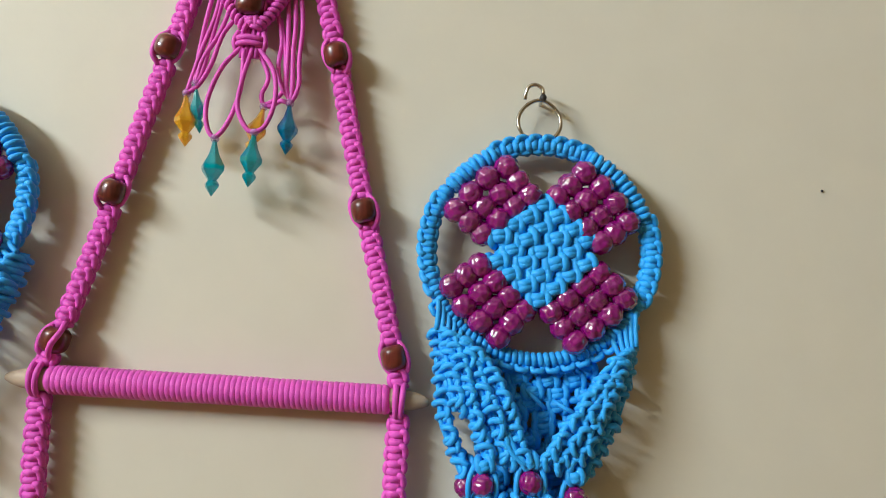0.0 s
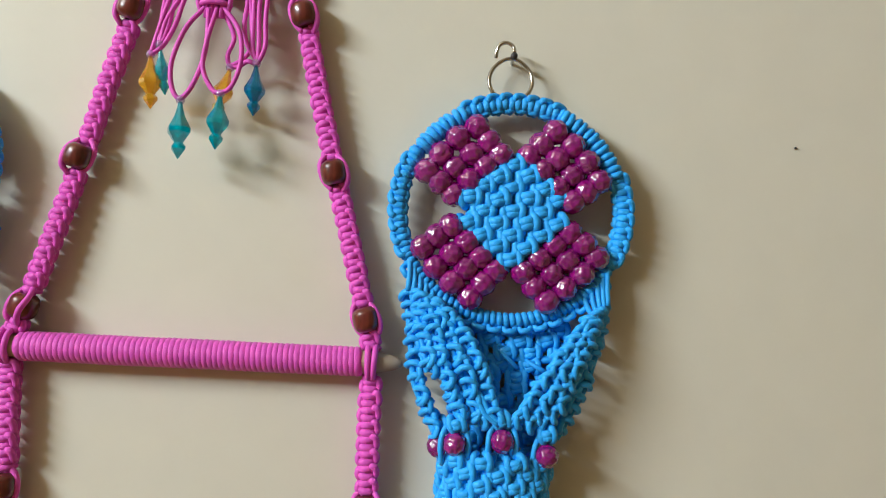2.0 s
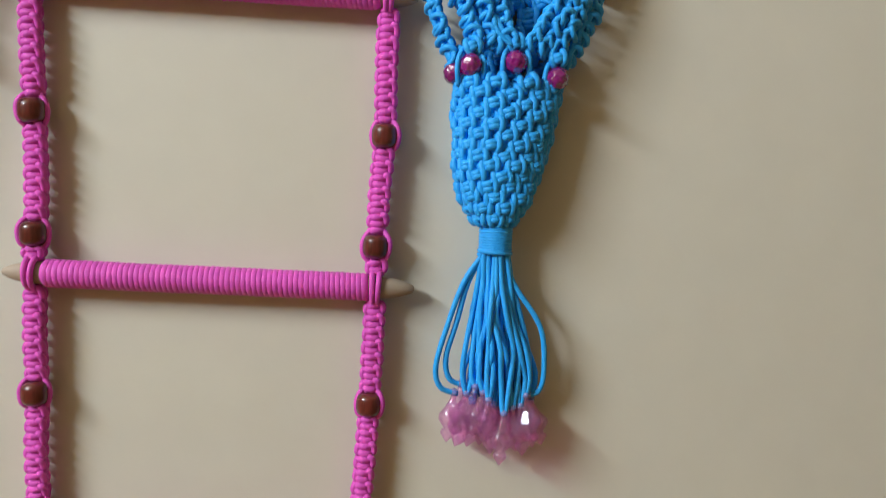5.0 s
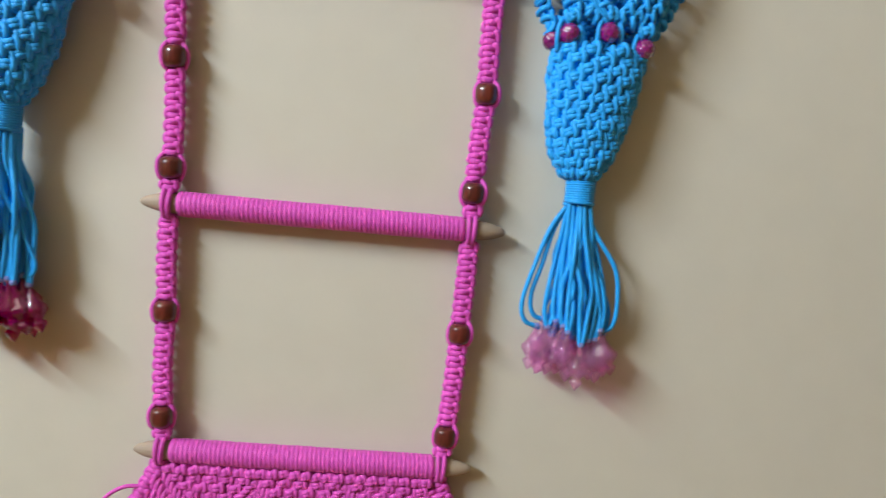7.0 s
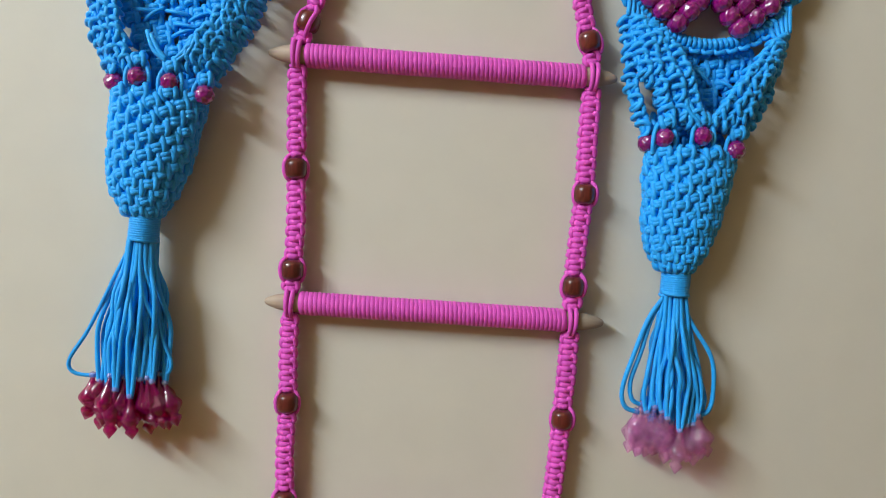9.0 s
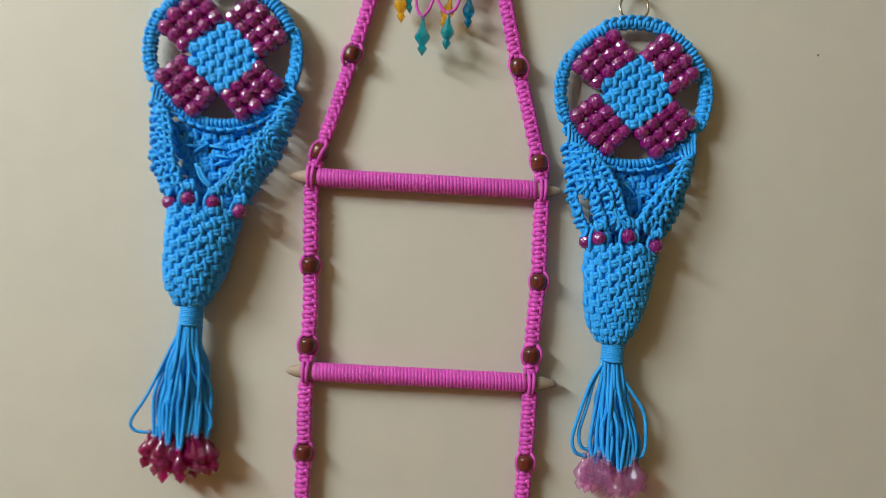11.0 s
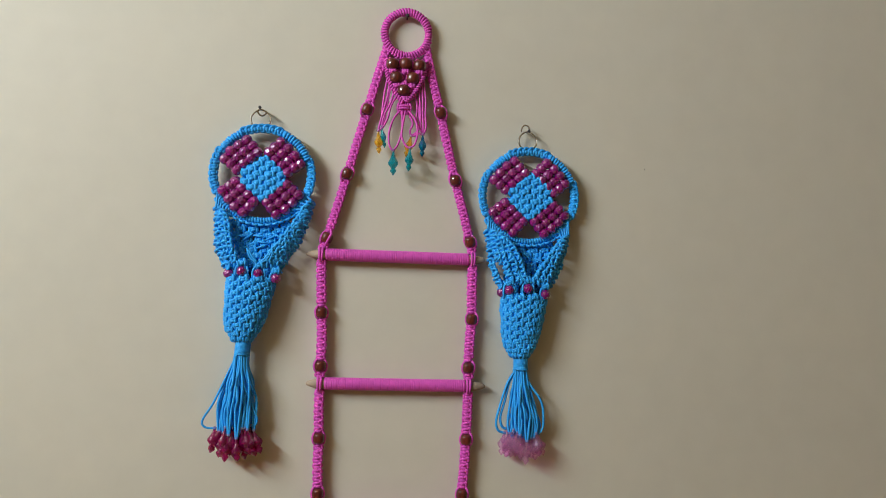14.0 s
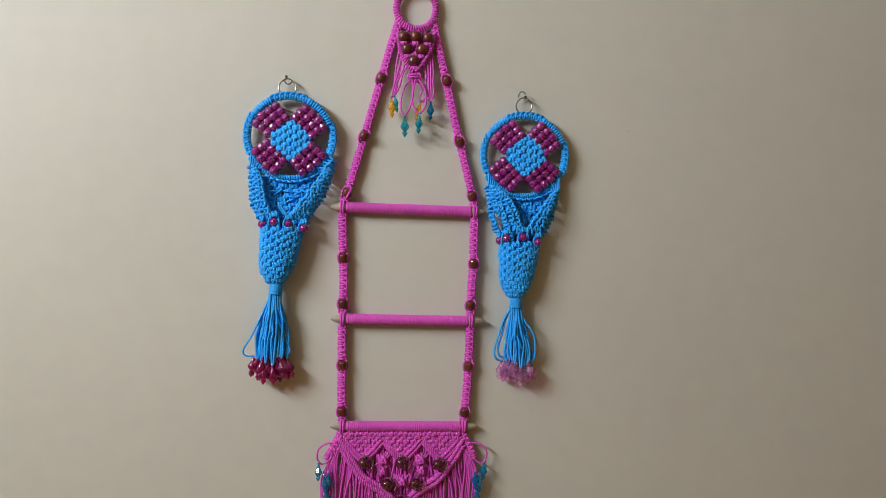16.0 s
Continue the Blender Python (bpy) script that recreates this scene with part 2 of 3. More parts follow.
def knot(shape, o, u, v, n, w, h, r=CORD, k=1):
    """One square knot: two bars one above the other, with a loop at each side."""
    o = np.asarray(o, float) + u * jit(.0009) + v * jit(.0008) + n * jit(.0010)
    g = .25 + jit(.15)
    u, v = u * math.cos(g) + v * math.sin(g), v * math.cos(g) - u * math.sin(g)
    e0, e1 = jit(.05), jit(.05)

    def bar(up, bow, fat):
        return ([o + u * a * w + v * (up + b * bow) * h + n * c * r for a, b, c in
                 ((-.29, -2.4, -2.4), (-.235, -1.0, .2), (-.09, .5, 1.40), (.09, .5, 1.40), (.22, -1.0, .3), (.27, -2.3, -2.4))],
                [r * fat * f for f in (.9, 1.0, 1.10, 1.10, 1.0, .9)])

    def loop(side, lift, e):
        return ([o + u * side * a * w + v * (b + e) * h + n * (c + lift) * r for a, b, c in
                 ((.17, -.62, -3.0), (.27, -.56, -.3), (.35, -.16, .4), (.355, .18, .4), (.29, .56, -.3), (.18, .64, -3.0))],
                r * (1.40 + jit(.08)))
    strand(shape, [bar(.20 + jit(.05), -.075 + jit(.06), 1.52 + jit(.10)), loop(1, 1.15, e0), bar(-.20 + jit(.05), .05 + jit(.06), 1.44 + jit(.10)), loop(-1, .55, e1)])


def net(shape, rows, r=CORD, pieces=None):
    """Rows of knots (o, u, v, n, w, h), joined row to row by their cords; each knot a shape of its own where pieces are asked for."""
    for i, row in enumerate(rows):
        for j, (o, u, v, n, w, h) in enumerate(row):
            one = shape
            if pieces is not None:
                one = Shape()
                pieces.append(one)
            knot(one, o, u, v, n, w, h, r)
            if i + 1 < len(rows):
                near = sorted(rows[i + 1], key=lambda e: np.linalg.norm(e[0] - o))[:2]
                for e in near:
                    d = e[0] - o
                    if np.linalg.norm(d) > 2.6 * h:
                        continue
                    s = 1 if d @ u > 0 else -1
                    for g in (.10, .30):
                        a = o + u * s * g * w - v * .36 * h
                        b = e[0] - e[1] * s * (.40 - g) * e[4] + e[2] * .40 * e[5]
                        tube(shape, spline([a, (a + b) / 2 + n * r * (.4 + jit(.5)) + u * jit(.0014), b], 3), r * 1.46, 7)


def tied(name, shape, pieces, mat, parent, label=""):
    """A net as one part with its knots as pieces under it."""
    ob = part(name, shape, mat, parent, label)
    for p in pieces:
        part("square_knot", p, mat, ob)
    return ob


def chain(shape, path, hand, r=CORD, step=.0083):
    """A slanting chain of hitches: a short bar that turns down into a loop, again and again."""
    q, t, st = along(path, step)
    runs = []
    for o in q:
        o = o + np.array((jit(.0012), jit(.0014), jit(.0011)))
        f = 1.04 + jit(.12)
        g = jit(.42)
        for rows, rad in ((((-.0052, .0002, -2.6), (-.0042, .0020, .2), (-.0012, .0034, 1.5), (.0022, .0026, 1.5), (.0042, .0004, .2), (.0046, -.0010, -2.6)), 1.22),
                          (((.0010, .0014, -2.4), (.0026, .0010, 1.2), (.0036, -.0026, 1.7), (.0028, -.0062, 1.1), (.0010, -.0086, -2.4)), 1.18)):
            c0, s0 = math.cos(g), math.sin(g)
            runs.append(([o + np.array((hand * (a * c0 - b * s0) * f, -c * r, (a * s0 + b * c0) * f)) for a, b, c in rows], r * (rad + jit(.09))))
    strand(shape, runs, 7)
    for off in (-.0022, .0018):
        p = np.vstack([q[0] - t[0] * st * .6, q, q[-1] + t[-1] * st * .6]) + np.array((off, r * 1.0, -.001))
        tube(shape, spline(p, 2), r * 1.25, 6)


def ellipsoid_bead(name, at, rx, rz, mat, parent, bumps=0.0, seg=14, axis=(0, 0, 1), flat=.75, smooth=True, label="", power=2.3):
    s = Shape()
    prof = []
    m = 9
    for i in range(m):
        a = -1 + 2 * i / (m - 1)
        c = math.sqrt(max(0, 1 - (abs(a) ** power) * flat))
        prof.append((a * rz, rx * c if bumps == 0 else rx * c * (1 + (bumps if i % 2 else -bumps))))
    prof = [(-rz, prof[0][1] * .55)] + prof + [(rz, prof[-1][1] * .55)]
    lathe(s, prof, seg, (0, 0, 0), axis)
    ob = part(name, s, mat, parent, label, smooth)
    ob.location = at
    return ob


_CRYSTALS = []


def crystal_mesh(r):
    """Faceted glass beads with studs, a few shapes shared by all."""
    if not _CRYSTALS:
        for _ in range(4):
            n = 36
            studs = []
            for k in range(n):
                c = 1 - 2 * (k + .5) / n
                a = k * 2.39996 + jit(.12)
                studs.append((math.sqrt(1 - c * c) * math.cos(a), math.sqrt(1 - c * c) * math.sin(a), c))
            studs = np.array(studs)
            bm = bmesh.new()
            bmesh.ops.create_icosphere(bm, subdivisions=4, radius=1)
            for vert in bm.verts:
                gap = math.acos(min(1, float((studs @ np.array(vert.co)).max()))) / .34
                vert.co *= .885 + .12 * math.sqrt(max(0, 1 - min(1, gap) ** 2))
            me = bpy.data.meshes.new("crystal_bead")
            bm.to_mesh(me)
            bm.free()
            me.polygons.foreach_set("use_smooth", [True] * len(me.polygons))
            me.materials.append(CRYSTAL)
            _CRYSTALS.append(me)
    return _CRYSTALS


def crystal_bead(at, r, parent):
    me = rng.choice(crystal_mesh(r))
    ob = new("crystal_bead", me)
    ob.parent = parent
    ob.matrix_basis = Matrix.Translation(at) @ Euler((jit(3), jit(3), jit(3))).to_matrix().to_4x4() @ Matrix.Diagonal((r, r, r * 1.05, 1))
    return ob


def drop(name, top, length, width, mat, parent, tilt=(0, 0), label="", smooth=False):
    """A faceted glass drop that hangs by a small round bead."""
    s = Shape()
    axis = np.array((tilt[0], tilt[1], -1.))
    L, W = length, width / 2
    lathe(s, [(0, .0010), (.02 * L, W * .20), (.10 * L, W * .26), (.26 * L, W * .48), (.46 * L, W), (.54 * L, W * .98), (.72 * L, W * .38),
              (.78 * L, W * .62), (.83 * L, W * .60), (.985 * L, W * .08), (L, .0002)], rng.choice((6, 7, 8)), (0, 0, 0), axis, rng.uniform(0, .7))
    ob = part(name, s, mat, parent, label, smooth=smooth)
    ob.location = top
    b = Shape()
    lathe(b, [(-.0031, .0008), (-.0022, .0025), (0, .0033), (.0022, .0025), (.0031, .0008)], 12, (0, 0, 0))
    bead = part("bead", b, CLEAR, ob)
    bead.location = (0, 0, .0012)
    return ob


# ---- room ----
slab("wall_north", -2.2, 5.6, 0, .12, 0, 3.0, PLASTER)
# unseen, added to close the room; south and east set back to lower fill
slab("wall_south", -2.2, 5.6, -7.12, -7.0, 0, 3.0, BOUNCE_PAINT)
slab("wall_west", -2.2, -2.08, -7.0, 0, 0, 3.0, BOUNCE_PAINT)
slab("wall_east", 5.48, 5.6, -7.0, 0, 0, 3.0, BOUNCE_PAINT)
slab("floor", -2.2, 5.6, -7.12, .12, -.1, 0, BOUNCE_FLOOR)
slab("ceiling", -2.2, 5.6, -7.12, .12, 3.0, 3.1, BOUNCE_CEILING)


def nail_hole(x, z, r):
    s = Shape()
    lathe(s, [(-.0004, r * .5), (.0006, r), (.0012, r * .8), (.0016, r * .3)], 9, (x, 0, z), (0, -1, 0))
    tagged(part("nail_hole", s, BLACK_IRON), "tiny dark nail hole in the cream wall", "nail hole")


nail_hole(.578, 1.751, .0010)


# ---- pink ladder hanging ----
RUNG_Y = -.0125
SIDE_Y = -.0115


def wooden_bead(parent, x, z, lean):
    ob = ellipsoid_bead("wooden_bead", (x, -.0135, z), .0099, .0088, BROWN_WOOD, parent, axis=(lean, 0, 1), seg=20, flat=.62, power=3.4)
    return ob


def rung(parent, x0, x1, z, w0, w1, tilt=0.0):
    """A pointed wooden rod closely wound with cord."""
    s = Shape()
    R = .0084
    lathe(s, [(0, .0012), (.0010, .0026), (.005, .0046), (.011, .0065), (.018, .0079), (.025, R), (x1 - x0 - .025, R), (x1 - x0 - .018, .0079),
              (x1 - x0 - .011, .0065), (x1 - x0 - .005, .0048), (x1 - x0 - .0010, .0030), (x1 - x0, .0018)], 18, (x0, RUNG_Y, z), (1, 0, tilt))
    rod = part("rung", s, BARE_WOOD, parent, "pointed pale wooden rod wound with pink cord")
    c = Shape()
    coil(c, (w0, RUNG_Y, z + tilt * (w0 - x0)), (w1, RUNG_Y, z + tilt * (w1 - x0)), .0066, int(round((w1 - w0) / .0038)), .0042)
    part("cord_wrap", c, PINK, rod)
    return rod


def ladder():
    hang = thing("macrame_ladder", (0, 0, 0), "magenta pink knotted cord ladder with wooden rungs and brown beads",
                 "wall hanging")
    left = [(.1135, 1.9390), (.083, 1.825), (.054, 1.714), (.0245, 1.6055), (.0165, 1.578), (.021, 1.481), (.023, 1.393), (.0225, 1.364),
            (.025, 1.275), (.027, 1.185), (.028, 1.156)]
    right = [(.1785, 1.9390), (.208, 1.827), (.237, 1.712), (.266, 1.608), (.2715, 1.578), (.273, 1.477), (.270, 1.395), (.271, 1.364),
             (.270, 1.275), (.266, 1.184), (.2645, 1.156)]
    for line in (left, right):
        side = 1 if line is right else -1
        for i in range(len(line) - 1):
            (xa, za), (xb, zb) = line[i], line[i + 1]
            d = math.hypot(xb - xa, zb - za)
            ga = .0095 if i not in (0, 4, 7) else .011
            gb = .0095 if i + 1 not in (4, 7, 10) else .0105
            if i == 0:
                ga = 0
            if d - ga - gb > .004:
                ux, uz = (xb - xa) / d, (zb - za) / d
                mid = np.array(((xa + xb) / 2 + jit(.0012), SIDE_Y - .001, (za + zb) / 2))
                band = spline([(xa + ux * ga, SIDE_Y, za + uz * ga), mid, (xb - ux * gb, SIDE_Y, zb - uz * gb)], 12)
                band[:, 1] += .0028 * np.clip((band[:, 2] - 1.61) / .08, 0, 1)
                sennit("knotted_cord", PINK, hang, band, .0145 if i < 4 else .0165)
        # beads with a cord passing each of their sides
        for i in (1, 2, 3, 5, 6, 8, 9):
            x, z = line[i]
            xp, zp = line[i - 1]
            lean = (xp - x) / (zp - z)
            wooden_bead(hang, x, z, lean)
            s = Shape()
            for sd in (-1, 1):
                k = .0099 + jit(.0005)
                front = -.004 if sd == side else -.001
                pts = [(x + lean * .0125 + sd * .004, -.012, z + .0125), (x + lean * .007 + sd * k * .85, -.012 + front, z + .007),
                       (x + sd * k, -.0125 + front, z), (x - lean * .007 + sd * k * .85, -.012 + front, z - .007),
                       (x - lean * .0125 + sd * .004, -.012, z - .0125)]
                if i == 3 and line is left and sd == 1:
                    pts = [(x + .006, -.013, z + .0135), (x + .0075, -.022, z + .006), (x + .004, -.0255, z - .002), (x + .0005, -.0215, z - .009),
                           (x - .002, -.014, z - .0135)]
                tube(s, spline(pts, 4), CORD * 1.12, 8)
            part("bead_cord", s, PINK, hang)
        # loops round the rungs
        for i in (4, 7, 10):
            x, z = line[i]
            s = Shape()
            for dx in (-.0022, .0022):
                ang = np.arange(18) * 2 * math.pi / 18
                tube(s, np.stack([x + dx * (1 + .25 * np.sin(ang)), RUNG_Y - .0103 * np.cos(ang), z + .0118 * np.sin(ang)], 1), CORD * 1.12, 8, True)
            hitches(s, [(x, SIDE_Y, z + .010), (x, SIDE_Y, z + .0145)], .0048, .0042)
            if i != 10:
                hitches(s, [(x, SIDE_Y, z - .010), (x, SIDE_Y, z - .0145)], .0048, .0042)
            part("rung_loop", s, PINK, hang)
    rung(hang, -.008, .293, 1.5775, .024, .2625, .002)
    rung(hang, .0, .300, 1.364, .031, .2635)
    rung(hang, .005, .291, 1.1555, .0365, .257)

    # ring at the top
    s = Shape()
    ang = np.linspace(0, 2 * math.pi, 73)
    hitches(s, np.stack([.145 + .0372 * np.cos(ang), 0 * ang - .0115, 1.9595 + .0372 * np.sin(ang)], 1), .0047, .0046, .00205, .35)
    part("top_ring", s, PINK, hang, "cord-wrapped hanging ring")
    s = Shape()
    hitches(s, np.stack([.145 + .0418 * np.cos(ang), 0 * ang - .0125, 1.9595 + .0418 * np.sin(ang)], 1)[3:-3], .0016, .0052, .0019)
    part("ring_edging", s, PINK, hang)

    # triangle of beads under the ring
    for x, z in ((.1225, 1.903), (.1450, 1.905), (.1685, 1.903), (.1295, 1.8805), (.1575, 1.8810), (.1430, 1.859)):
        ellipsoid_bead("wooden_bead", (x, -.020, z), .0112, .0092, BROWN_WOOD, hang, axis=(jit(.15), 0, 1), seg=18, flat=.62, power=3.4)
    s = Shape()
    u, v = np.array((1., 0, 0)), np.array((0., 0, 1))
    for x, z in ((.1225, 1.892), (.1450, 1.892), (.1690, 1.892), (.1430, 1.8705), (.131, 1.868), (.156, 1.868), (.1440, 1.846)):
        knot(s, np.array((x, -.020, z)), u, v, FRONT, .011, .007)
    for x, z in ((.1225, 1.903), (.1450, 1.905), (.1685, 1.903), (.1295, 1.8805), (.1575, 1.8810), (.1430, 1.859)):
        for sd in (-1, 1):
            tube(s, spline([(x + sd * .004, -.018, z + .012), (x + sd * .0105, -.021, z), (x + sd * .004, -.018, z - .012)], 5), CORD, 8)
    for j, (n, z) in enumerate(((5, 1.904), (4, 1.893), (4, 1.882), (3, 1.871), (2, 1.860), (1, 1.849))):
        for k in range(n):
            knot(s, np.array((.1448 + (k - (n - 1) / 2) * .0135, -.0125, z)), u, v, FRONT, .0145, .0105)
    part("bead_netting", s, PINK, hang)
    s = Shape()
    for pts in ([(.112, -.017, 1.912), (.116, -.019, 1.882), (.129, -.020, 1.855), (.1435, -.021, 1.838)],
                [(.180, -.017, 1.912), (.174, -.019, 1.882), (.160, -.020, 1.855), (.1455, -.021, 1.838)]):
        hitches(s, spline(pts, 10), .0028, .0046, .002, .5)
    part("triangle_edging", s, PINK, hang)
    s = Shape()
    for dx in (-.006, -.002, .002, .006):
        tube(s, [(.145 + dx, -.020, 1.842), (.145 + dx * .9, -.021, 1.818)], CORD, 8)
    for dz in (.0, .0042):
        tube(s, spline([(.134, -.018, 1.828 + dz), (.138, -.0235, 1.828 + dz), (.145, -.0248, 1.8285 + dz), (.152, -.0235, 1.828 + dz), (.156, -.018, 1.828 + dz)], 4),
             CORD * 1.1, 8)
    for sd in (-1, 1):
        tube(s, spline([(.145 + sd * .0095, -.020, 1.822), (.145 + sd * .0115, -.022, 1.830), (.145 + sd * .009, -.02, 1.838)], 4), CORD, 8)
    part("gathering_knot", s, PINK, hang)

    # long loops that carry the drops
    def loop(pts):
        q = Shape()
        tube(q, spline([(x, y, z) for x, y, z in pts], 8), .00175, 8)
        part("loop_cord", q, PINK, hang)
    loop([(.139, -.021, 1.826), (.127, -.024, 1.808), (.1205, -.028, 1.782), (.1225, -.029, 1.763), (.129, -.029, 1.756), (.137, -.028, 1.768),
          (.1425, -.025, 1.793), (.1415, -.022, 1.824)])
    loop([(.1475, -.021, 1.826), (.1435, -.026, 1.80), (.1425, -.028, 1.779), (.150, -.029, 1.764), (.1565, -.029, 1.7615), (.164, -.029, 1.767),
          (.1685, -.027, 1.786), (.165, -.024, 1.808), (.152, -.021, 1.826)])
    loop([(.150, -.019, 1.826), (.160, -.019, 1.806), (.1565, -.019, 1.792), (.1585, -.018, 1.785), (.166, -.018, 1.789), (.1725, -.018, 1.80), (.170, -.016, 1.828), (.164, -.014, 1.852)])
    loop([(.116, -.014, 1.885), (.111, -.016, 1.855), (.1085, -.019, 1.825), (.1075, -.020, 1.806), (.1085, -.021, 1.797), (.112, -.020, 1.806),
          (.1155, -.018, 1.83), (.121, -.015, 1.868)])
    loop([(.119, -.014, 1.878), (.1165, -.017, 1.85), (.110, -.020, 1.822), (.104, -.021, 1.795), (.1035, -.022, 1.789), (.111, -.021, 1.796), (.118, -.020, 1.812), (.1235, -.018, 1.835),
          (.132, -.017, 1.85)])
    loop([(.127, -.016, 1.858), (.121, -.018, 1.836), (.1115, -.02, 1.815), (.1085, -.021, 1.797)])
    loop([(.172, -.014, 1.885), (.176, -.016, 1.85), (.1765, -.018, 1.825), (.1785, -.02, 1.80), (.178, -.021, 1.788), (.174, -.02, 1.80),
          (.1725, -.018, 1.83), (.169, -.015, 1.868)])
    loop([(.175, -.013, 1.89), (.181, -.015, 1.85), (.1815, -.018, 1.82), (.183, -.02, 1.80), (.1785, -.021, 1.787), (.171, -.019, 1.788), (.164, -.018, 1.784), (.159, -.018, 1.784)])
    loop([(.162, -.015, 1.856), (.167, -.016, 1.835), (.1665, -.018, 1.815), (.170, -.019, 1.80), (.178, -.02, 1.789)])
    for top, L, W, mat, tl, lab in (((.103, -.022, 1.787), .038, .0155, AMBER, (.07, 0), "amber glass drop"),
                                    ((.1085, -.021, 1.795), .036, .011, TEAL, (.18, 0), "teal glass drop"),
                                    ((.129, -.029, 1.7535), .0405, .0165, TEAL, (.03, 0), "teal glass drop"),
                                    ((.1585, -.018, 1.782), .036, .015, AMBER, (-.22, 0), "amber glass drop"),
                                    ((.1565, -.029, 1.7595), .0385, .0155, TEAL, (-.03, 0), "teal glass drop"),
                                    ((.178, -.021, 1.785), .037, .015, DEEP_BLUE, (.0, 0), "deep blue glass drop")):
        drop("glass_drop", top, L, W, mat, hang, tl, lab)
    bottom_panel(hang)


def bottom_panel(hang):
    """Knotted valance with a fringe under the lowest rung."""
    u, v = np.array((1., 0, 0)), np.array((0., 0, 1))
    s = Shape()
    for i in range(58):
        x = .030 + i * .0041
        k = (x - .146) / .116
        low = .93 + .035 * abs(k) + jit(.012)
        tube(s, spline([(x, -.006 + jit(.001), 1.146), (x + jit(.001), -.008, 1.10), (x + k * .006 + jit(.002), -.010 + jit(.002), 1.03),
                        (x + k * .012 + jit(.004), -.009, low)], 5), CORD, 7)
    for i in range(46):
        x = .036 + i * .0049
        k = (x - .146) / .116
        drift = jit(.016)
        tube(s, spline([(x, -.010 + jit(.001), 1.112 + jit(.01)), (x + drift * .3, -.0125 + jit(.0015), 1.075), (x + drift + k * .004, -.0135 + jit(.002), 1.025 + jit(.006)),
                        (x + drift * 1.3 + k * .010, -.012, .95 + jit(.03))], 5), CORD, 7)
    part("fringe", s, PINK, hang, "long loose pink cord fringe")
    for i in range(24):
        s = Shape()
        knot(s, np.array((.0365 + i * .0094, -.0145, 1.1415)), u, v, FRONT, .0120, .0055)
        part("mounting_knot", s, PINK, hang)
    peaks = (.032, .108, .184, .258)
    for a, b in zip(peaks[:-1], peaks[1:]):
        mid = (a + b) / 2
        s = Shape()
        rows = []
        for j in range(5):
            z = 1.1345 - j * .0078
            half = (b - a) / 2 - .003 - j * .0072
            cnt = (5, 4, 3, 2, 1)[j]
            xs = [mid + (k - (cnt - 1) / 2) * .0138 for k in range(cnt)]
            rows.append([(np.array((x, -.014, z)), u, v, FRONT, .0138, .0064) for x in xs])
        pieces = []
        net(s, rows, .0017, pieces)
        tied("knotted_triangle", s, pieces, PINK, hang)
        for x0 in (a, b):
            s = Shape()
            for off in (0, .0095):
                hitches(s, spline([(x0, -.0135, 1.134 - off), (x0 + (mid - x0) * .5, -.016, 1.112 - off), (mid, -.017, 1.094 - off)], 8), .0024 - off * .05, .0052, .0025, .9)
            part("diagonal_hitch_bar", s, PINK, hang)
    for x0, sg in ((.026, 1), (.264, -1)):
        for off in (.001, .0155):
            s = Shape()
            hitches(s, spline([(x0 - sg * .002, -.014, 1.133 - off), (x0 + sg * .024, -.016, 1.092 - off), (x0 + sg * .05, -.018, 1.058 - off * .8), (x0 + sg * .083, -.018, 1.036 - off * .7),
                               (.145, -.018, 1.0 - off * .7)], 8), .0031, .0054, .0026, .9)
            part("diagonal_hitch_bar", s, PINK, hang)
        sennit("knotted_cord", PINK, hang, spline([(x0 + sg * .002, -.012, 1.148), (x0 - sg * .010, -.012, 1.122), (x0 - sg * .026, -.011, 1.092)], 8), .014)
        # loose side cords with blue drops
        s = Shape()
        for i in range(9):
            f = i / 8
            tube(s, spline([(x0 - sg * .004 * i * .4, -.012 - .001 * (i % 3), 1.122 - f * .02), (x0 - sg * (.006 + .022 * f), -.014, 1.082 - f * .01 + jit(.004)),
                            (x0 - sg * (.004 + .030 * f) + jit(.002), -.015 - jit(.003), 1.03 + jit(.012)), (x0 - sg * (.002 + .028 * f) + jit(.003), -.013, .985 + jit(.02))], 6), CORD, 7)
        part("side_fringe", s, PINK, hang)
        s = Shape()
        ax = x0 - sg * .031 if sg > 0 else x0 + .036
        tube(s, spline([(x0 - sg * .006, -.013, 1.122), (ax + sg * .006, -.016, 1.123), (ax - sg * .010, -.018, 1.112), (ax - sg * .012, -.018, 1.094), (ax - sg * .004, -.017, 1.083),
                        (ax + sg * .008, -.015, 1.088), (ax + sg * .017, -.013, 1.10)], 6), .0018, 8)
        part("side_loop", s, PINK, hang)
        for dx, z in ((-.009, 1.086), (.002, 1.062), (.010, 1.068), (.006, 1.036)):
            drop("glass_drop", (ax + sg * dx, -.019 - .002 * (dx > 0), z), .036, .015, DEEP_BLUE, hang, (jit(.1), 0), "blue glass drop")
    for x, z in ((.072, 1.087), (.1435, 1.087), (.2155, 1.083), (.1180, 1.045), (.1725, 1.0455), (.1455, 1.010)):
        ellipsoid_bead("dark_bead", (x, -.024, z), .0112, .0108, DARK_PEARL, hang, seg=20, flat=1.0, label="shiny dark brown round bead")
        s = Shape()
        ang = np.linspace(-.75, 2.1, 16)
        tube(s, np.stack([x + .0030 + .0142 * np.cos(ang), -.029 + .004 * np.sin(ang), z + .0140 * np.sin(ang)], 1), .0014, 7, uneven=False)
        part("wire_loop", s, STEEL, hang)
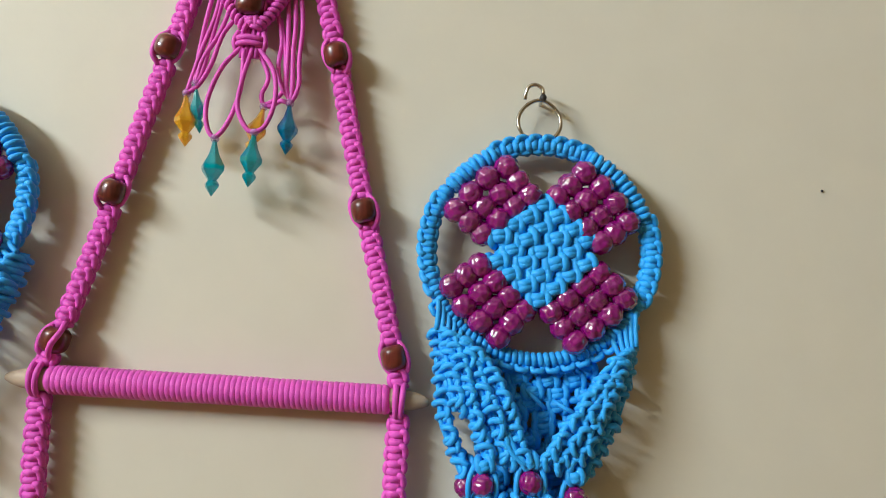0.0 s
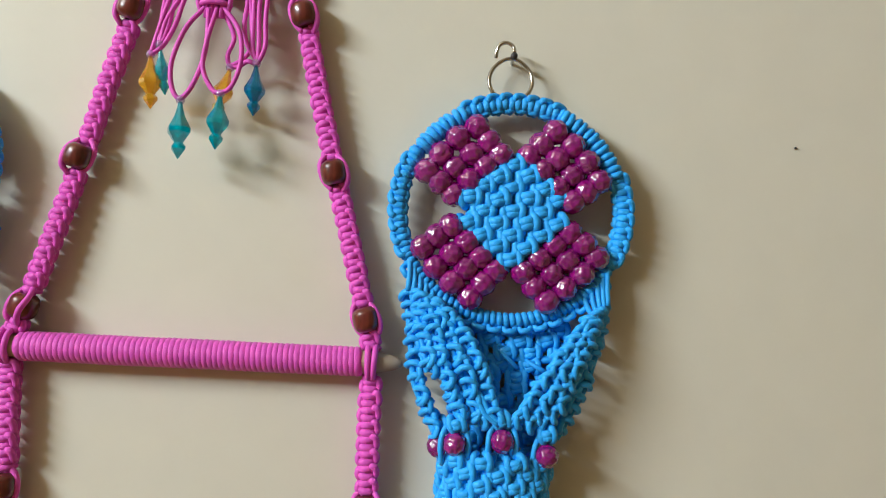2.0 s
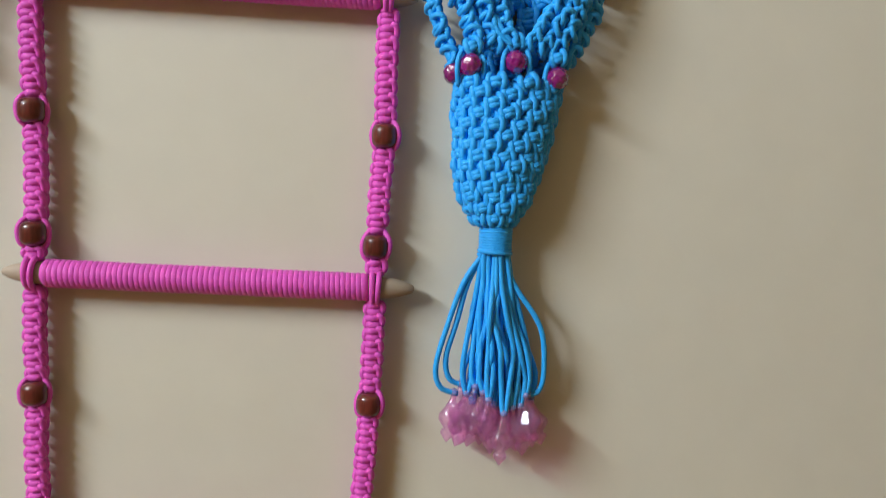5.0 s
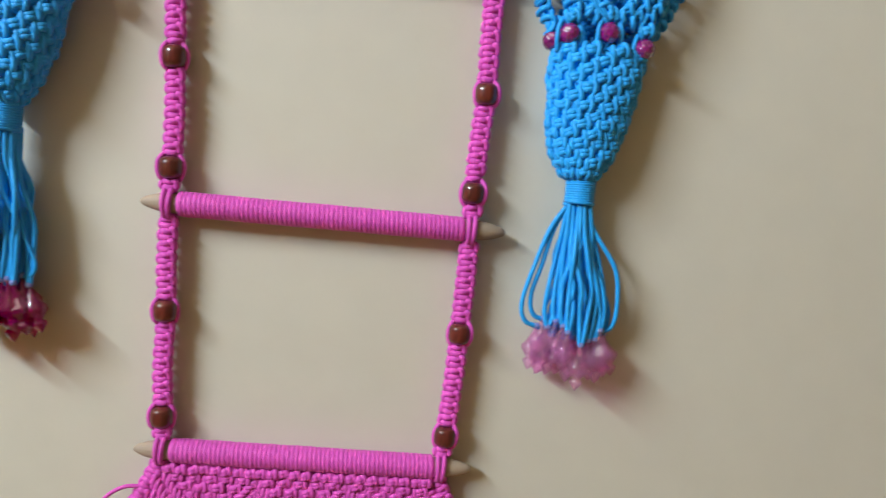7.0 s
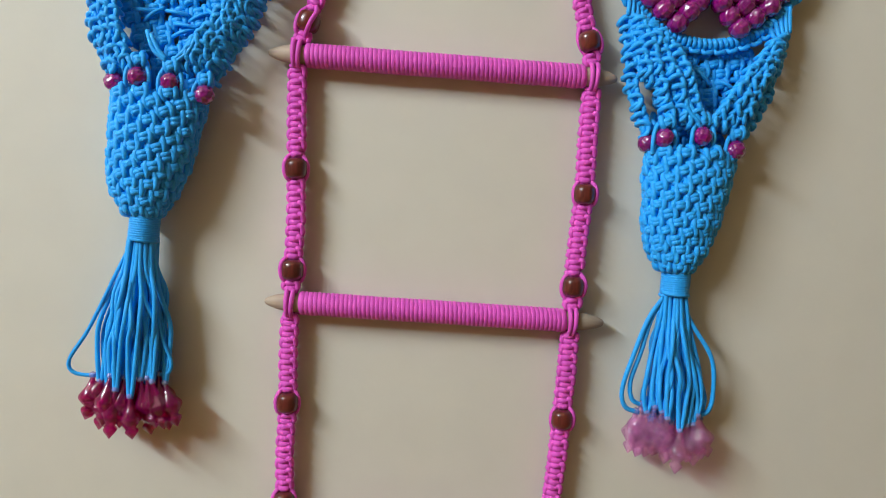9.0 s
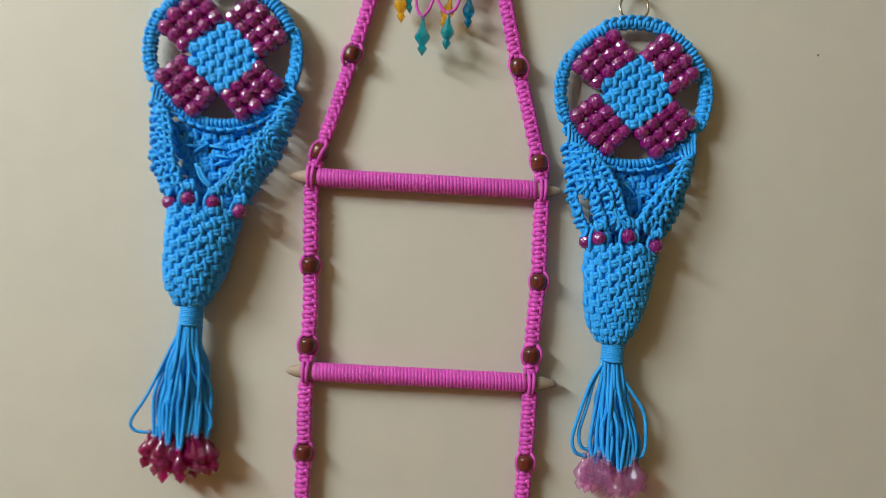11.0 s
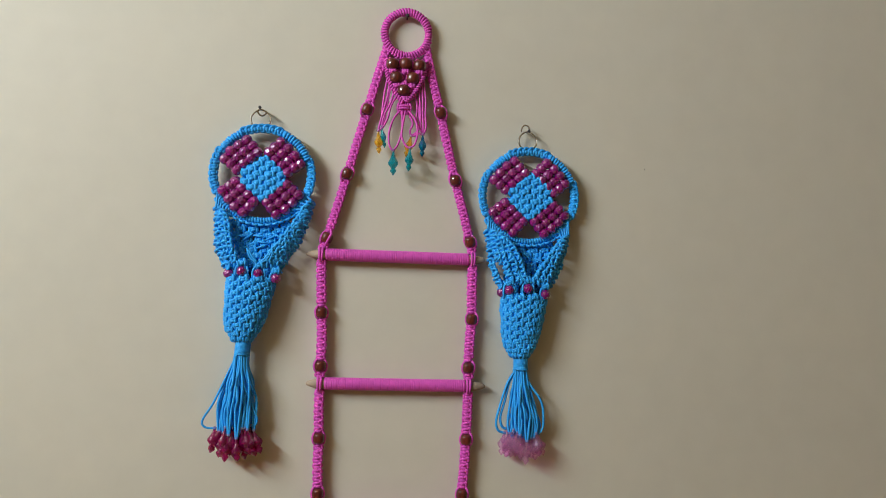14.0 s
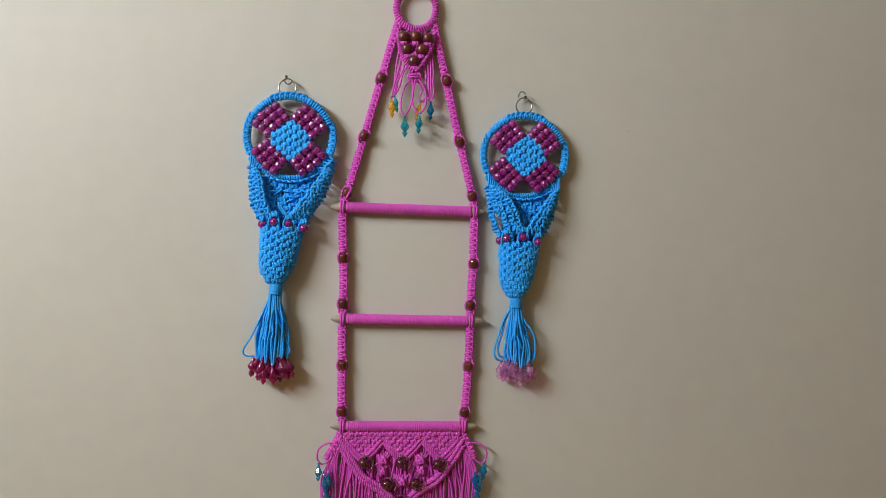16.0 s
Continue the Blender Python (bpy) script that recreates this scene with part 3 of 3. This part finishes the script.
    for x, z, w in ((.108, 1.089, .026), (.182, 1.089, .026), (.145, 1.047, .026), (.108, 1.070, .018), (.182, 1.070, .018)):
        s = Shape()
        for sd in (-1, 1):
            for i in range(4):
                a = (i - 1.5) * .0036
                tube(s, spline([(x - sd * (w * .55 - abs(a)) + a, -.013 - .001 * (i % 2), z + .013 + jit(.002)), (x - sd * w * .18 + a * .6, -.0165, z + .005 + jit(.001)),
                                (x + sd * w * .16 + a * .6, -.0165, z - .005 + jit(.001)), (x + sd * (w * .60 - abs(a)) + a, -.013, z - .013 + jit(.003))], 4), CORD, 7)
        knot(s, np.array((x, -.0185, z)), u, v, FRONT, w * .62, .011, .0021)
        part("gathered_knot", s, PINK, hang)


ladder()


# ---- blue pouch hangings ----
X1, Z1 = np.array((1., 0, 0)), np.array((0., 0, 1))


def curve_at(points, t):
    p = np.asarray(points, float)
    d = np.concatenate([[0], np.cumsum(np.linalg.norm(np.diff(p, axis=0), axis=1))])
    return np.array([np.interp(t * d[-1], d, p[:, k]) for k in range(p.shape[1])])


def pouch_hanging(cx, cy, cz, lean, drop_mat, drop_label, label, beads, swing, variant):
    hang = thing("macrame_pouch", (cx, cy, cz), label, "wall hanging", "blue knotted pouch hangings")

    def sh(x, z):
        """Sideways hang of the lower parts."""
        return x + lean * max(0, -z - .08)

    HY = -.0165
    OX, OZ, ZC = (1.003, .97, -.0025) if variant else (1.028, .99, -.0010)
    DX, DZ, DS, FZ = (.003, -.0095, .92, -.0045) if variant else (0, -.0025, 1, 0)
    # hoop: wide knotted stretches at the top and sides, plain hitches between
    def arc(a0, a1, R, y=HY):
        a = np.radians(np.linspace(a0, a1, 40))
        return np.stack([OX * R * np.cos(a), 0 * a + y, ZC + OZ * R * np.sin(a)], 1)
    for a0, a1 in ((64, 117), (148, 206), (-27, 21)):
        sennit("hoop_band", BLUE, hang, arc(a1, a0, .0785), .0140, .0047)
    for a0, a1, R, rad in ((21, 64, .0765, .0042), (117, 148, .0765, .0042), (206, 333, .0785, .0030)):
        s = Shape()
        hitches(s, arc(a0, a1, R), rad, .0046, .0025, .3)
        if R < .078:
            for a in np.radians(np.arange(a0 + 3, a1 - 1, 7.6)):
                e = np.array((math.cos(a), 0, math.sin(a)))
                t = np.array((-math.sin(a), 0, math.cos(a)))
                o = np.array((OX * R * math.cos(a), HY, ZC + OZ * R * math.sin(a)))
                for d in (-.0021, .0021):
                    tube(s, spline([o - e * .0056 + t * d, o - e * .0036 + t * d + FRONT * .0050, o + e * jit(.001) + t * d * 1.2 + FRONT * .0066, o + e * .0038 + t * d + FRONT * .0048, o + e * .0058 + t * d], 4),
                         .0023 + jit(.0002), 8)
        else:
            for a in np.radians(np.arange(a0 + 8, a1 - 6, 7.2)):
                e = np.array((math.cos(a), 0, math.sin(a)))
                t = np.array((-math.sin(a), 0, math.cos(a)))
                o = np.array((OX * (R + .0078) * math.cos(a), HY, ZC + OZ * (R + .0078) * math.sin(a)))
                tube(s, spline([o - t * .0042 - e * .003, o - t * .0030 + FRONT * .0028, o + FRONT * .0036, o + t * .0030 + FRONT * .0028, o + t * .0042 - e * .003], 3), .0021, 8)
        part("hoop_wrap", s, BLUE, hang)

    # knotted diamond
    s = Shape()
    rows = []
    for i, cnt in enumerate((1, 2, 3, 4, 3, 4, 3, 2, 1)):
        z = (4 - i) * .0084 * DS + DZ
        rows.append([(np.array(((k - (cnt - 1) / 2) * .0207 * DS + DX, -.0230, z + jit(.0004))), X1, Z1, FRONT, .0186 * DS, .0090 * DS) for k in range(cnt)])
    pieces = []
    net(s, rows, .0022, pieces)
    back = []
    for i, cnt in enumerate((2, 3, 4, 3, 4, 3, 2)):
        back.append([(np.array(((k - (cnt - 1) / 2) * .0175 * DS + DX, -.0185, (3 - i) * .0090 * DS + DZ)), X1, Z1, FRONT, .0178, .0090) for k in range(cnt)])
    net(s, back, .0022)
    tied("knotted_diamond", s, pieces, BLUE, hang)

    # four fields of crystal beads
    for q in range(4):
        a = math.radians(45 + 90 * q + jit(2))
        d, t = np.array((math.cos(a), math.sin(a))), np.array((-math.sin(a), math.cos(a)))
        for i in range(4):
            fan = [(i - 1.5) * g for g in (.0146, .0152, .0158)]
            for j in range(3):
                p = d * (.0356 + j * .0140 - .0028 * (abs(i - 1.5) > 1) * j / 2 + jit(.0007)) + t * (fan[j] + jit(.0006))
                crystal_bead((p[0] * OX, -.0215 + jit(.001), p[1] * OZ + FZ - (.0020 if q < 2 else .0045)), .0093, hang)
            e0, e1 = d * .027 + t * fan[0], d * .067 + t * fan[2]
            s = Shape()
            tube(s, [(e0[0] * OX, -.0205, e0[1] * OZ + FZ - .003), (e1[0] * OX, -.0185, e1[1] * OZ + FZ - .003)], .0006, 6)
            part("bead_string", s, THREAD, hang)

    # back of the pouch, under the hoop
    s = Shape()
    rows = []
    for i in range(10):
        z = -.0845 - i * .0086
        half = .058 - i * .0040
        cnt = max(2, int(half * 2 / .0200)) + (i % 2)
        rows.append([(np.array((sh((k - (cnt - 1) / 2) * .0200 + jit(.0015), z), -.0090 + jit(.001), z)), X1, Z1, FRONT, .0170, .0088) for k in range(cnt)])
    pieces = []
    net(s, rows, pieces=pieces)
    for k in range(19):
        a = math.radians(222 + k * 96 / 18)
        x, z = .0785 * math.cos(a), .0785 * math.sin(a)
        tube(s, spline([(x, HY - .002, z), (x * .99, HY - .001, z - .004), (x * .985, -.011, z - .0095)], 4), CORD, 7)
    for k in range(7 if variant else 3):
        x, z = jit(.035), -.098 - rng.random() * .03
        a = rng.uniform(-.9, .9)
        tube(s, spline([(sh(x, z) - .010 * math.cos(a), -.012, z - .010 * math.sin(a)), (sh(x, z), -.017, z), (sh(x, z) + .011 * math.cos(a), -.013, z + .011 * math.sin(a))], 4), CORD * .9, 7)
    tied("pouch_back", s, pieces, BLUE, hang, "knotted back panel in the shade of the opening")

    # slanting front bands
    BL = ([(-.071, -.056), (-.067, -.090), (-.063, -.125), (-.047, -.158)], [(-.053, -.068), (-.034, -.083), (-.018, -.108), (-.004, -.146)])
    BR = ([(.071, -.060), (.066, -.090), (.055, -.125), (.038, -.158)], [(.060, -.074), (.044, -.092), (.026, -.118), (.008, -.146)])
    if variant:
        BL = (BL[0], [(-.056, -.068), (-.050, -.090), (-.040, -.125), (-.026, -.152)])
        BR = ([(.083, -.036), (.077, -.072), (.066, -.108), (.040, -.158)], [(.070, -.060), (.052, -.090), (.034, -.118), (.014, -.148)])
    for outer, inner in (BL, BR):
        s = Shape()
        hand = 1 if outer[0][0] < 0 else -1
        lines = ((.97, .02, 1, -.0350), (.73, .0, 1, -.0345), (.48, .03, .92, -.0330), (.26, .03, .58, -.0300), (.05, .04, 1, -.0235))
        if hand < 0:
            lines = ((.97, .02, 1, -.0350), (.68, .0, 1, -.0345), (.40, .03, .95, -.0325), (.05, .04, 1, -.0235))
        if variant:
            lines = ((.97, .02, 1, -.0320), (.65, .0, 1, -.0310), (.33, .0, 1, -.0285), (.05, .04, 1, -.0235)) if hand > 0 else ((.97, .02, 1, -.0330), (.72, .0, 1, -.0325), (.48, .03, 1, -.0300), (.26, .03, 1, -.0270), (.05, .04, 1, -.0225))
        for m, f0, f1, y in lines:
            pts = []
            for f in np.linspace(f0, f1, 9):
                a, b = curve_at(outer, f), curve_at(inner, f)
                p = a + (b - a) * m
                pts.append((sh(p[0], p[1]), y * (.72 + .28 * min(1, f * 2)), p[1]))
            one = Shape()
            chain(one, spline(pts, 4), hand)
            part("knotted_chain", one, BLUE, hang)
        # cords that hang it from the hoop
        sg = -1 if outer[0][0] < 0 else 1
        for k in range(5):
            a = math.radians((205 + k * 5.5) if sg < 0 else (335 - k * 5.5))
            x, z = .0785 * math.cos(a), .0785 * math.sin(a)
            e = curve_at(outer, .05) * (1 - k / 6) + curve_at(inner, .08) * (k / 6)
            tube(s, spline([(x, HY - .001, z), ((x + e[0]) / 2 - sg * .001, -.022, (z + e[1]) / 2), (e[0], -.024, e[1])], 4), CORD, 7)
        part("pouch_band", s, BLUE, hang)

    # row of beads with cords round them
    for k, (x, y, z) in enumerate(beads):
        crystal_bead((x, y, z), .0082, hang)
        s = Shape()
        for sd in (-1, 1):
            if (k == 0 and sd < 0) or (k == 3 and sd > 0):
                continue
            tube(s, spline([(x + sd * .0055, y + .002, z + .0125), (x + sd * .0090, y - .0005, z + .004), (x + sd * .0094, y - .0005, z - .005), (x + sd * .0078, y + .003, z - .0145)], 4), CORD, 8)
        knot(s, np.array((x, y + .001, z + .0135)), X1, Z1, FRONT, .0125, .0075)
        part("bead_cord", s, BLUE, hang)
    s = Shape()
    x = beads[2][0]
    for sd in (-1, 1):
        for k in (0, 1):
            tube(s, spline([(x + sd * .003, -.037, -.147 - k * .002), (x + sd * (.010 + .004 * k), -.0375, -.140), (x + sd * (.017 + .003 * k), -.036, -.128 + k * .003)], 4), CORD, 8)
    part("joining_cord", s, BLUE, hang)

    # knotted body of the pouch
    s = Shape()
    prof = [(-.170, -.0035, .0385, .0165), (-.20, -.0055, .0360, .0175), (-.235, -.0080, .0315, .0175), (-.255, -.0095, .0260, .0155), (-.2725, -.0090, .0150, .0115)]
    rows = []
    nrow = 14
    for i in range(nrow):
        z = -.1745 - i * (.0955 / (nrow - 1))
        c, a, b = (np.interp(-z, [-p[0] for p in prof], [p[m] for p in prof]) for m in (1, 2, 3))
        row = []
        N = 10 if i < 11 else 8
        for k in range(N):
            ph = 2 * math.pi * (k + (.5 if i % 2 else 0)) / N + .35
            o = np.array((sh(c, z) + (a - .0024) * math.sin(ph), -.0205 - b * math.cos(ph), z))
            uu = np.array((a * math.cos(ph), b * math.sin(ph), 0))
            L = np.linalg.norm(uu)
            uu /= L
            row.append((o, uu, Z1, np.array((uu[1], -uu[0], 0)), min(.0160, max(.0090, L * 2 * math.pi / N * .90)), .0083))
        rows.append(row)
    pieces = []
    net(s, rows, .00178, pieces)
    inner_rows = []
    for i in range(nrow - 1):
        z = -.1780 - i * (.0920 / (nrow - 1))
        c, a, b = (np.interp(-z, [-p[0] for p in prof], [p[m] for p in prof]) for m in (1, 2, 3))
        row = []
        for k in range(6):
            ph = 2 * math.pi * (k + (.5 if i % 2 else 0)) / 6 + .1
            uu = np.array((a * math.cos(ph), b * math.sin(ph), 0))
            uu /= np.linalg.norm(uu)
            row.append((np.array((sh(c, z) + (a - .008) * math.sin(ph), -.0205 - (b - .0055) * math.cos(ph), z)), uu, Z1, np.array((uu[1], -uu[0], 0)), .0175, .0094))
        inner_rows.append(row)
    net(s, inner_rows, .0021)
    tied("pouch_body", s, pieces, BLUE, hang)

    # gathering wrap
    nx = -.0065
    s = Shape()
    coil(s, (sh(nx, -.272), -.0205, -.2715), (sh(nx, -.296), -.0205, -.2965), .0112, 13, .00145)
    hitches(s, [(sh(nx, -.296), -.0205, -.2950), (sh(nx, -.299), -.0205, -.2985)], .0112, .003, .0018)
    lathe(s, [(0, .0098), (.0255, .0098), (.0268, .0070)], 16, (sh(nx, -.2705), -.0205, -.2705), (0, 0, -1))
    part("gathering_wrap", s, BLUE, hang)

    # tassel of loops, each with a glass drop
    bx = nx + swing
    for k in range(24):
        f = (k + .5) / 24 * 2 - 1
        gx = sh(bx, -.40) + f * (.027 if variant else .026) + jit(.002)
        gy = -.0205 - .0125 * math.cos(k * 2.4) * math.sqrt(max(.05, 1 - f * f))
        gz = -.4005 - (.014 if variant else 0) - rng.random() * .015 + .005 * abs(f)
        s = Shape()
        for sd in (-1, 1):
            f0 = max(-1, min(1, f + jit(1.0)))
            x0 = sh(nx, -.3) + f0 * .0085 + jit(.001)
            y0 = -.0205 + (gy + .0205) * .55 + jit(.0015)
            bow = sd * (.0015 + rng.random() * .003)
            tube(s, spline([(x0, y0, -.294), (x0 + (gx - x0) * .20 + bow * .3, y0 + (gy - y0) * .3, -.320), (x0 + (gx - x0) * .42 + bow + jit(.003), gy + jit(.004), -.342), (x0 + (gx - x0) * .72 + bow + jit(.0035), gy + jit(.004), -.366),
                            (gx + bow * .95, gy, -.386), (gx + bow * .35, gy, gz + .003), (gx, gy, gz)], 5), .0021, 7)
        part("tassel_cord", s, BLUE, hang)
        drop("glass_drop", (gx, gy, gz - .001), .036 + (.003 if variant else 0) + jit(.004), .0185, drop_mat, hang, (f * .34 + jit(.12), jit(.15)), drop_label, k % 3 != 0)
    # straight inner cords
    for k in range(22):
        s = Shape()
        f = (k + .5) / 11 - 1
        x0, x1 = sh(nx, -.3) + f * .007, sh(bx, -.40) + f * .021 + jit(.004)
        y = -.0205 + .006 * math.cos(k * 2.1)
        tube(s, spline([(x0, y, -.294), (x0 + (x1 - x0) * .4 + jit(.003), y + jit(.002), -.33), (x0 + (x1 - x0) * .8 + jit(.003), y + jit(.003), -.37), (x1, y, -.402 - (.012 if variant else 0))], 5), .0022, 7)
        part("tassel_cord", s, BLUE, hang)
    wide = ((-.0435, -.022, 0), (-.0370, -.02, .006), (.029, -.022, 0)) if not variant else ((-.047, -.022, 0), (.027, -.02, .004))
    for w, y, up in wide:
        s = Shape()
        x0 = sh(nx, -.3)
        sg = 1 if w > 0 else -1
        ex = sh(bx, -.37)
        if variant:
            tube(s, spline([(x0 + sg * .006, -.022, -.294), (x0 + w * .40, y - .003, -.325), (ex + w * .80, y - .004, -.374), (ex + w * 1.14, y - .003, -.402 + up),
                            (ex + w * 1.06, y - .002, -.4135 + up), (ex + w * .70, y, -.416 + up)], 7), .0017, 8)
            part("tassel_cord", s, BLUE, hang)
            drop("glass_drop", (ex + w * .74, y, -.4165 + up), .036, .0185, drop_mat, hang, (sg * .10, -.05), drop_label, True)
            continue
        tube(s, spline([(x0 + sg * .006, -.022, -.294), (x0 + w * .5, y - .003, -.318), (ex + w * .95, y - .004, -.350), (ex + w * 1.12, y - .003, -.382 + up),
                        (ex + w * 1.03, y - .002, -.3985 + up), (ex + w * .72, y, -.404 + up)], 7), .0021, 8)
        part("tassel_cord", s, BLUE, hang)
        drop("glass_drop", (ex + w * .78, y, -.404 + up), .037, .0185, drop_mat, hang, (sg * .12, -.05), drop_label, True)

    # steel ring
    s = Shape()
    ang = np.arange(40) * 2 * math.pi / 40
    mx = -.0075 if variant else -.004
    tube(s, np.stack([mx + .0158 * np.cos(ang), -.0135 + .002 * np.sin(ang), .0965 + ZC - (.0055 if variant else .001) + .0158 * np.sin(ang) + .0016 * np.clip(np.sin(ang), 0, 1) ** 6], 1), .0015, 8, True, False)
    part("hanging_ring", s, STEEL, hang, "thin steel hanging ring")
    return hang


def wall_hook(x, z, turn):
    """Small open cup hook screwed into the wall."""
    s = Shape()
    c, sn = math.cos(turn), math.sin(turn)
    tube(s, spline([(x, .004, z), (x, -.006, z), (x, -.0135, z + .0005), (x, -.016, z + .003)], 4), .0013, 8)
    arc = [(0, .003), (-.0008, .0075), (-.0055, .0105), (-.0105, .009), (-.0125, .004), (-.0128, -.0005)]
    tube(s, spline([(x + a * c - b * sn, -.016 + .0008 * i, z + a * sn + b * c) for i, (a, b) in enumerate(arc)], 5), .0015, 8)
    hook = tagged(part("wall_hook", s, STEEL, at=(x, 0, z)), "small open steel hook screwed into the cream wall", "hook", "hooks of the pouch hangings")
    b = Shape()
    lathe(b, [(-.0022, .0012), (-.0012, .0026), (.0012, .0026), (.0022, .0012)], 10, (x, -.0155, z + .0005), (0, -1, 0))
    head = part("screw_head", b, BLACK_IRON, hook, "blackened screw head", at=(x, 0, z))
    head.location = (0, 0, 0)
    return hook


pouch_hanging(.365, 0, 1.6915, 0.0, ROSE, "clear rose pink glass drop",
              "sky blue knotted cord pouch with magenta beads and rose drops", ((-.0435, -.022, -.1675), (-.033, -.034, -.1630), (-.001, -.036, -.1595), (.030, -.033, -.1685)), .009, 0)
pouch_hanging(-.0835, -.003, 1.7075, -.058, RUBY, "dark ruby glass drop",
              "sky blue knotted cord pouch with magenta beads and ruby drops", ((-.0455, -.026, -.167), (-.0235, -.034, -.1625), (.0035, -.035, -.1655), (.0305, -.032, -.1725)), .002, 1)
wall_hook(.3625, 1.8035, 0)
wall_hook(-.0935, 1.8165, 2.65)


def nail(x, z):
    s = Shape()
    lathe(s, [(-.006, .0013), (.017, .0013), (.0175, .0032), (.0190, .0030), (.0194, .0012)], 10, (x, 0, z), (0, -1, 0))
    tagged(part("wall_nail", s, BLACK_IRON, at=(x, 0, z)), "dark iron nail in the cream wall carrying the ladder", "nail")


nail(.145, 1.9895)
